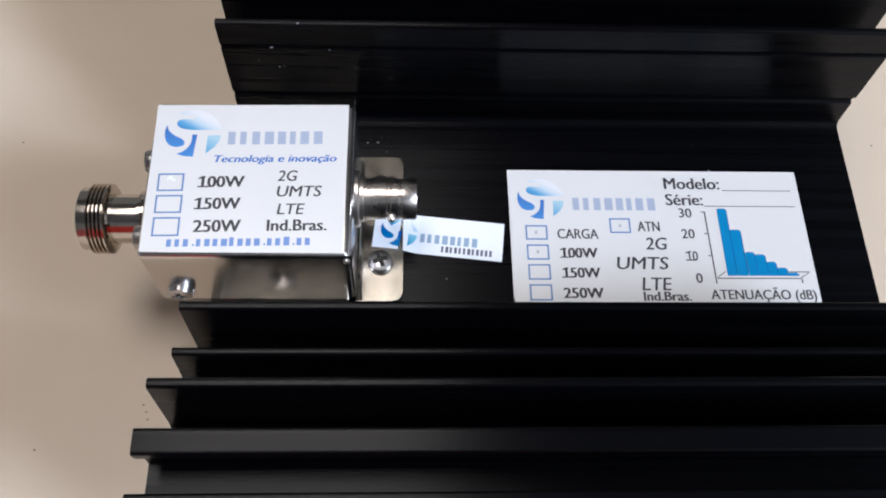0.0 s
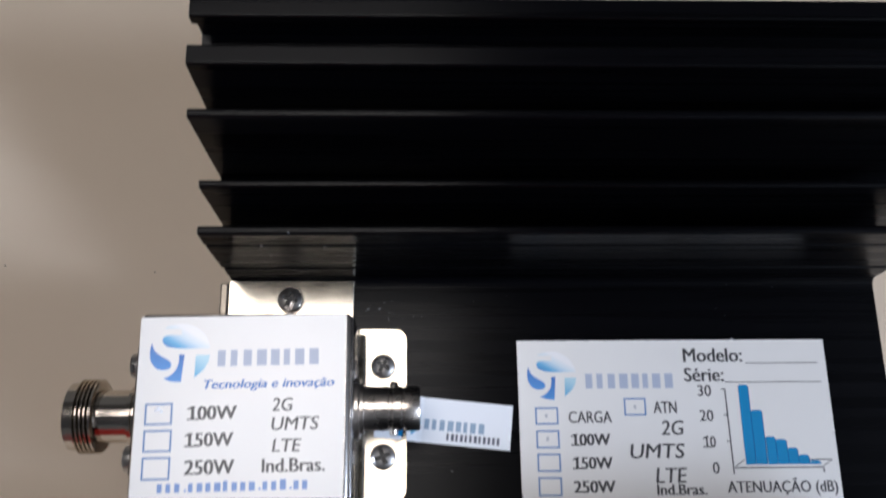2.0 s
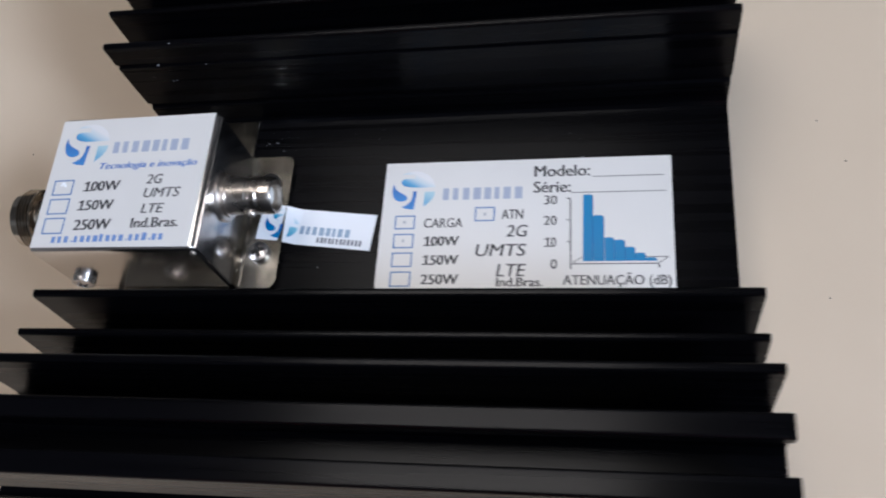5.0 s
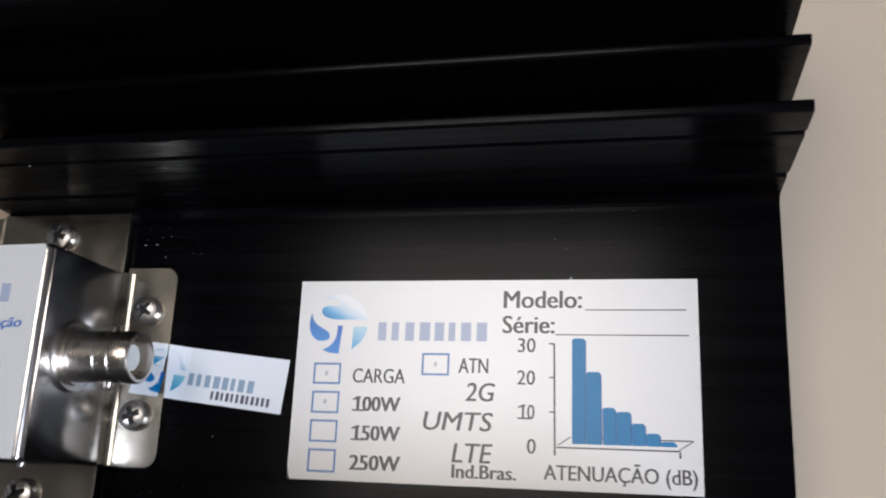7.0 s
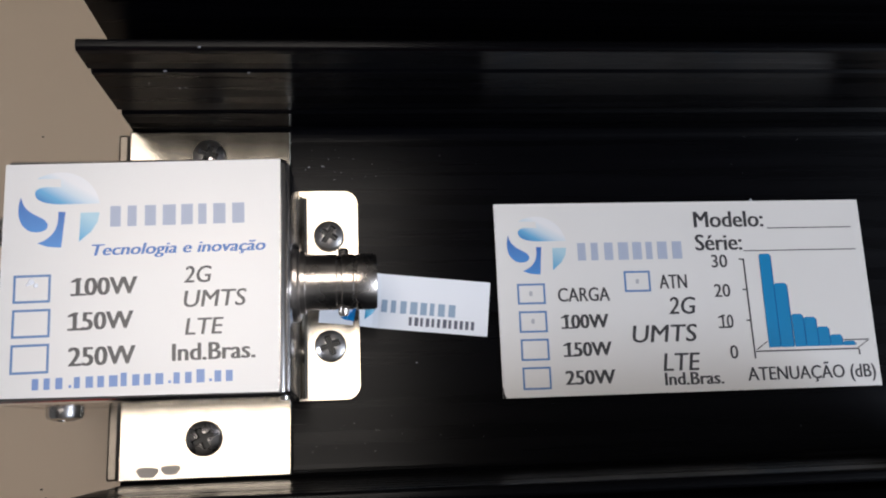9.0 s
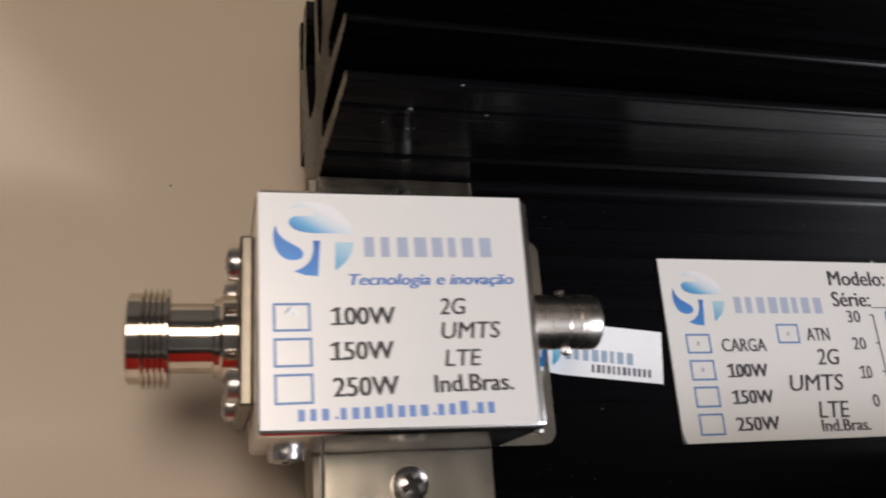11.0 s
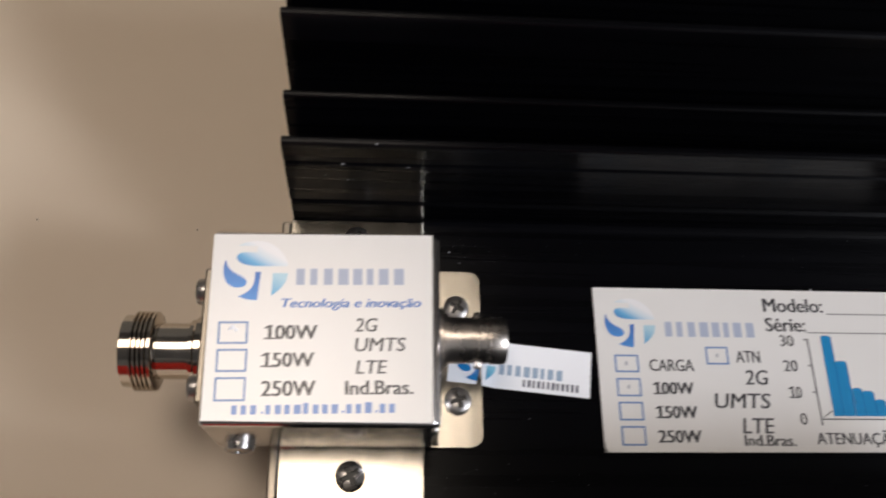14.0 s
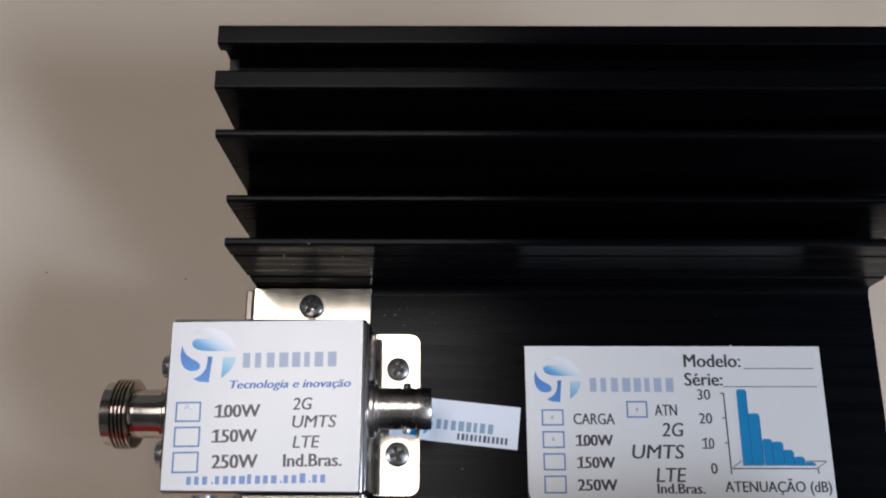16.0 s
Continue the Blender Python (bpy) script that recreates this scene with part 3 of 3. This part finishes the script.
for text, x0, y1, x1, y0, shear, bold, mat in (
        ("Tecnologia e inovação", -6.33, -1.10, -3.85, -1.32, 0.22, 0.018, INK_BLUE), ("100W", -6.54, -1.59, -5.70, -1.85, 0, 0.026, INK), ("150W", -6.57, -2.09, -5.75, -2.35, 0, 0.026, INK),
        ("250W", -6.62, -2.59, -5.71, -2.86, 0, 0.026, INK), ("2G", -5.02, -1.47, -4.63, -1.72, 0.15, 0.012, INK), ("UMTS", -5.02, -1.83, -4.13, -2.08, 0.15, 0.012, INK),
        ("LTE", -5.00, -2.24, -4.46, -2.48, 0.15, 0.012, INK), ("Ind.Bras.", -5.18, -2.60, -4.02, -2.85, 0, 0.022, INK)):
    writing(text, x0, y1, x1, y0, UZ, mat, top_sheet, shear, bold, place=TOP)
rng = random.Random(4)
x, step = -7.10, 3.14 / 21
for n in (3, 0, 8, 0, 3, 0, 2):  # groups of strokes with dots between them
    if n:
        for a, b in even_spans(x, x + n * step * 1.07, n, 0.68, rng):
            bars([(a, b)], -3.17, -3.01 + rng.choice((0, 0, 0.03)), UZ, INK_ADDRESS, top_sheet, "address_bar", TOP)
        x += n * step * 1.07
    else:
        bars([(x + 0.02, x + 0.06)], -3.16, -3.12, UZ, INK_ADDRESS, top_sheet, "address_dot", TOP)
        x += step * 0.62
# dents in the foil, coloured paper white to paint their glint
for x, y, r in ((-7.15, -1.70, 0.05), (-7.08, -1.75, 0.035), (-7.20, -1.74, 0.025)):
    part("dent", lathe([(0, 0.0), (0.02, 0.4 * r), (0.012, 0.8 * r), (0, r)], out_of(x, y, SZ, "+z"), 7), PAPER, top_sheet, "small dent with its glint painted white")

# ---- the screw-on connector at one end ----
NY, NZ = -1.65, 0.58
plug = thing("threaded_coaxial_socket", (BX0, NY, NZ), "polished nickel threaded coaxial socket on the box", "connector")
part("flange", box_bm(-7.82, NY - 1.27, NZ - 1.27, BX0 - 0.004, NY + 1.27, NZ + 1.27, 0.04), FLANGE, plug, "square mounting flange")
m = out_of(-7.82, NY, NZ, "-x")
part("collar", lathe([(0.0, 0.68), (0.22, 0.68), (0.26, 0.64), (0.26, 0.0)], m), POLISHED, plug, "", 40)
part("barrel", lathe([(0.26, 0.62), (0.34, 0.62), (0.36, 0.545), (1.02, 0.545), (1.02, 0.0)], m), POLISHED, plug, "", 40)
thread = [(0.99, 0.54), (0.99, 0.74), (1.01, 0.77), (1.05, 0.77)]
for k in range(4):
    d = 1.06 + 0.085 * k
    thread += [(d, 0.69), (d + 0.025, 0.69), (d + 0.045, 0.775), (d + 0.065, 0.775)]
thread += [(1.41, 0.70), (1.59, 0.70), (1.62, 0.65), (1.62, 0.56), (1.20, 0.54), (1.20, 0.0)]
part("thread", lathe(thread, m, 64), POLISHED, plug, "threaded rim", 35)
part("insulator", lathe([(1.22, 0.30), (1.5, 0.30), (1.5, 0.0)], m, 24), PTFE, plug, "", 40)
part("pin", lathe([(1.5, 0.09), (1.57, 0.08), (1.59, 0.0)], m, 16), GOLD, plug, "", 40)
for k, (dy, dz) in enumerate(((0.92, 0.92), (0.92, -0.92), (-0.92, 0.92), (-0.92, -0.92))):
    screw(out_of(-7.82, NY + dy, NZ + dz, "-x"), 0.25, 0.21, 0.4 * k, plug)

# ---- the bayonet connector at the other end ----
CY, CZ = -1.63, 1.53
jack = thing("bayonet_coaxial_socket", (BX1 - 0.10, CY, CZ), "polished nickel bayonet coaxial socket on the box", "connector")
m = out_of(BX1 - 0.10, CY, CZ, "+x")
part("nut", lathe([(0.104, 0.62), (0.17, 0.62), (0.20, 0.59), (0.20, 0.50), (0.28, 0.50), (0.28, 0.0)], m, 48), CONNECTOR, jack, "ring nut against the box", 35)
part("barrel", lathe([(0.22, 0.49), (0.29, 0.44), (0.76, 0.44), (0.78, 0.42), (0.84, 0.42), (0.86, 0.44), (1.02, 0.44), (1.04, 0.425), (1.07, 0.425), (1.09, 0.445), (1.36, 0.445), (1.40, 0.42), (1.40, 0.37), (0.9, 0.34), (0.9, 0.0)], m, 56), CONNECTOR, jack, "", 35)
part("insulator", lathe([(0.9, 0.22), (1.25, 0.22), (1.25, 0.0)], m, 24), PTFE, jack, "", 40)
for way in ("-y", "+y"):
    part("lug", lathe([(0.36, 0.085), (0.51, 0.085), (0.54, 0.06), (0.54, 0.0)], out_of(BX1 + 0.77, CY, CZ, way), 20), CONNECTOR, jack, "small bayonet lug", 40)

# ---- the small tag ----
tag = thing("paper_tag", (-1.5, -1.8, 0), "small white paper sticker stuck over the mounting ear", "label")
TURN = Matrix.Translation((-0.12, -1.44, 0)) @ pose(0, 0, 0, 0, 0, -6.0)


def tag_height(x):
    """Lies on the ear at one end, slopes down to the channel floor."""
    q = min(1, max(0, (x + 2.42) / 0.5))
    return 0.155 + (0.012 - 0.155) * (3 * q * q - 2 * q ** 3)


def on_tag(x, y):
    return TURN @ Vector((x, y, tag_height(x) + 0.018))


bm = bmesh.new()
rows = []
for k in range(33):
    x = -2.96 + 2.96 * k / 32
    rows.append([bm.verts.new(TURN @ Vector((x, y, tag_height(x) + dz))) for y, dz in ((0, 0), (-0.97, 0), (-0.97, 0.012), (0, 0.012))])
for p, q in zip(rows, rows[1:]):
    for i in range(4):
        bm.faces.new((p[i], q[i], q[(i + 1) % 4], p[(i + 1) % 4]))
bm.faces.new(rows[0])
bm.faces.new(rows[-1])
tag_sheet = part("sheet", bm, PAPER, tag)
emblem(-2.39, -0.49, 0.41, 0, tag_sheet, on_tag, (TAG_DARK, TAG_CAP, TAG_DARK, TAG_WEDGE))
name_bars(-1.90, -0.58, -0.68, -0.46, 0, tag_sheet, on_tag, INK_TAG)
bars(even_spans(-1.40, -0.20, 12, 0.6, random.Random(8)), -0.88, -0.73, 0, INK_NUMBER, tag_sheet, "number_bar", on_tag)

# ---- crumbs on the table and dust on the metal ----
rng = random.Random(11)
for x, y in ((-12.95, 2.6), (-9.07, 2.42), (-8.62, -5.0), (-8.57, -5.19), (-8.71, -4.83), (-11.1, -5.9), (11.0, 2.75), (11.6, 1.47), (10.83, -2.43)):
    bm = bmesh.new()
    bmesh.ops.create_icosphere(bm, subdivisions=1, radius=0.022)
    for v in bm.verts:
        v.co = Vector((v.co.x * rng.uniform(0.8, 1.8), v.co.y * rng.uniform(0.6, 1.2), v.co.z * 0.5)) + Vector((x, y, TABLE + 0.012))
    tagged(part("crumb", bm, SPECK), "tiny dark crumb lying on the table", "crumb", "crumbs on the table")
for x, y, r in ((-5.97, -4.50, 0.17), (-5.60, -4.47, 0.15)):
    part("smudge", flat([(x + r * math.cos(a) * (1 + 0.15 * math.sin(3 * a)), y + 0.62 * r * math.sin(a) * (1 + 0.2 * math.cos(2 * a))) for a in (k * math.pi / 10 for k in range(20))], 0.153), GREASE, coupler, "dull grey smudge")
for p in ([(0.01, -3.49), (0.07, -3.49), (0.03, -3.40), (0.02, -3.30), (0.01, -3.30)], [(4.85, -0.001), (4.90, -0.001), (4.88, 0.05), (4.87, 0.05)]):
    part("edge_nick", prism(p, "z", 0.01, PZ + 0.003), DUST if p[0][0] > 1 else STEEL_DARK, plate)
bm = bmesh.new()
for x, y, z, r in ((-4.68, 1.51, 3.40, 0.022), (-5.31, 1.46, 2.66, 0.03), (-4.07, 1.46, 2.60, 0.022), (-5.58, 1.455, 1.5, 0.018), (-5.22, 1.455, 2.0, 0.022), (-5.12, 1.455, 2.03, 0.014), (-5.65, 1.455, 2.2, 0.016),
                   (-3.32, 0.75, 0.006, 0.022), (-3.07, 0.76, 0.006, 0.024), (-2.86, 0.51, 0.006, 0.014), (-1.48, -2.82, 0.006, 0.02)):
    flecks = bmesh.ops.create_icosphere(bm, subdivisions=1, radius=r)["verts"]
    for v in flecks:
        v.co = Vector((v.co.x * rng.uniform(0.6, 1.6), v.co.y * 0.5, v.co.z * rng.uniform(0.5, 1.3))) + Vector((x, y, z))
for k in range(54):
    if k < 6:
        p, n = Vector((rng.uniform(-6.2, -1.0), 1.462 + 0.0, rng.uniform(0.3, 2.5))), Vector((0, -1, 0))
    else:
        p, n = Vector((rng.choice((rng.uniform(-3.4, -1.8), rng.uniform(-3.4, -2.2), rng.uniform(-3.0, 0), rng.uniform(-2.4, 8))), rng.choice((rng.uniform(0.2, 1.3), rng.uniform(-4.3, -3.6))), 0.004)), Vector((0, 0, 1))
    s = rng.uniform(0.004, 0.008)
    bmesh.ops.create_icosphere(bm, subdivisions=1, radius=s, matrix=Matrix.Translation(p + n * s * 0.3))
tagged(part("dust", bm, DUST), "pale dust specks on the black metal", "dust", "", "stuff")
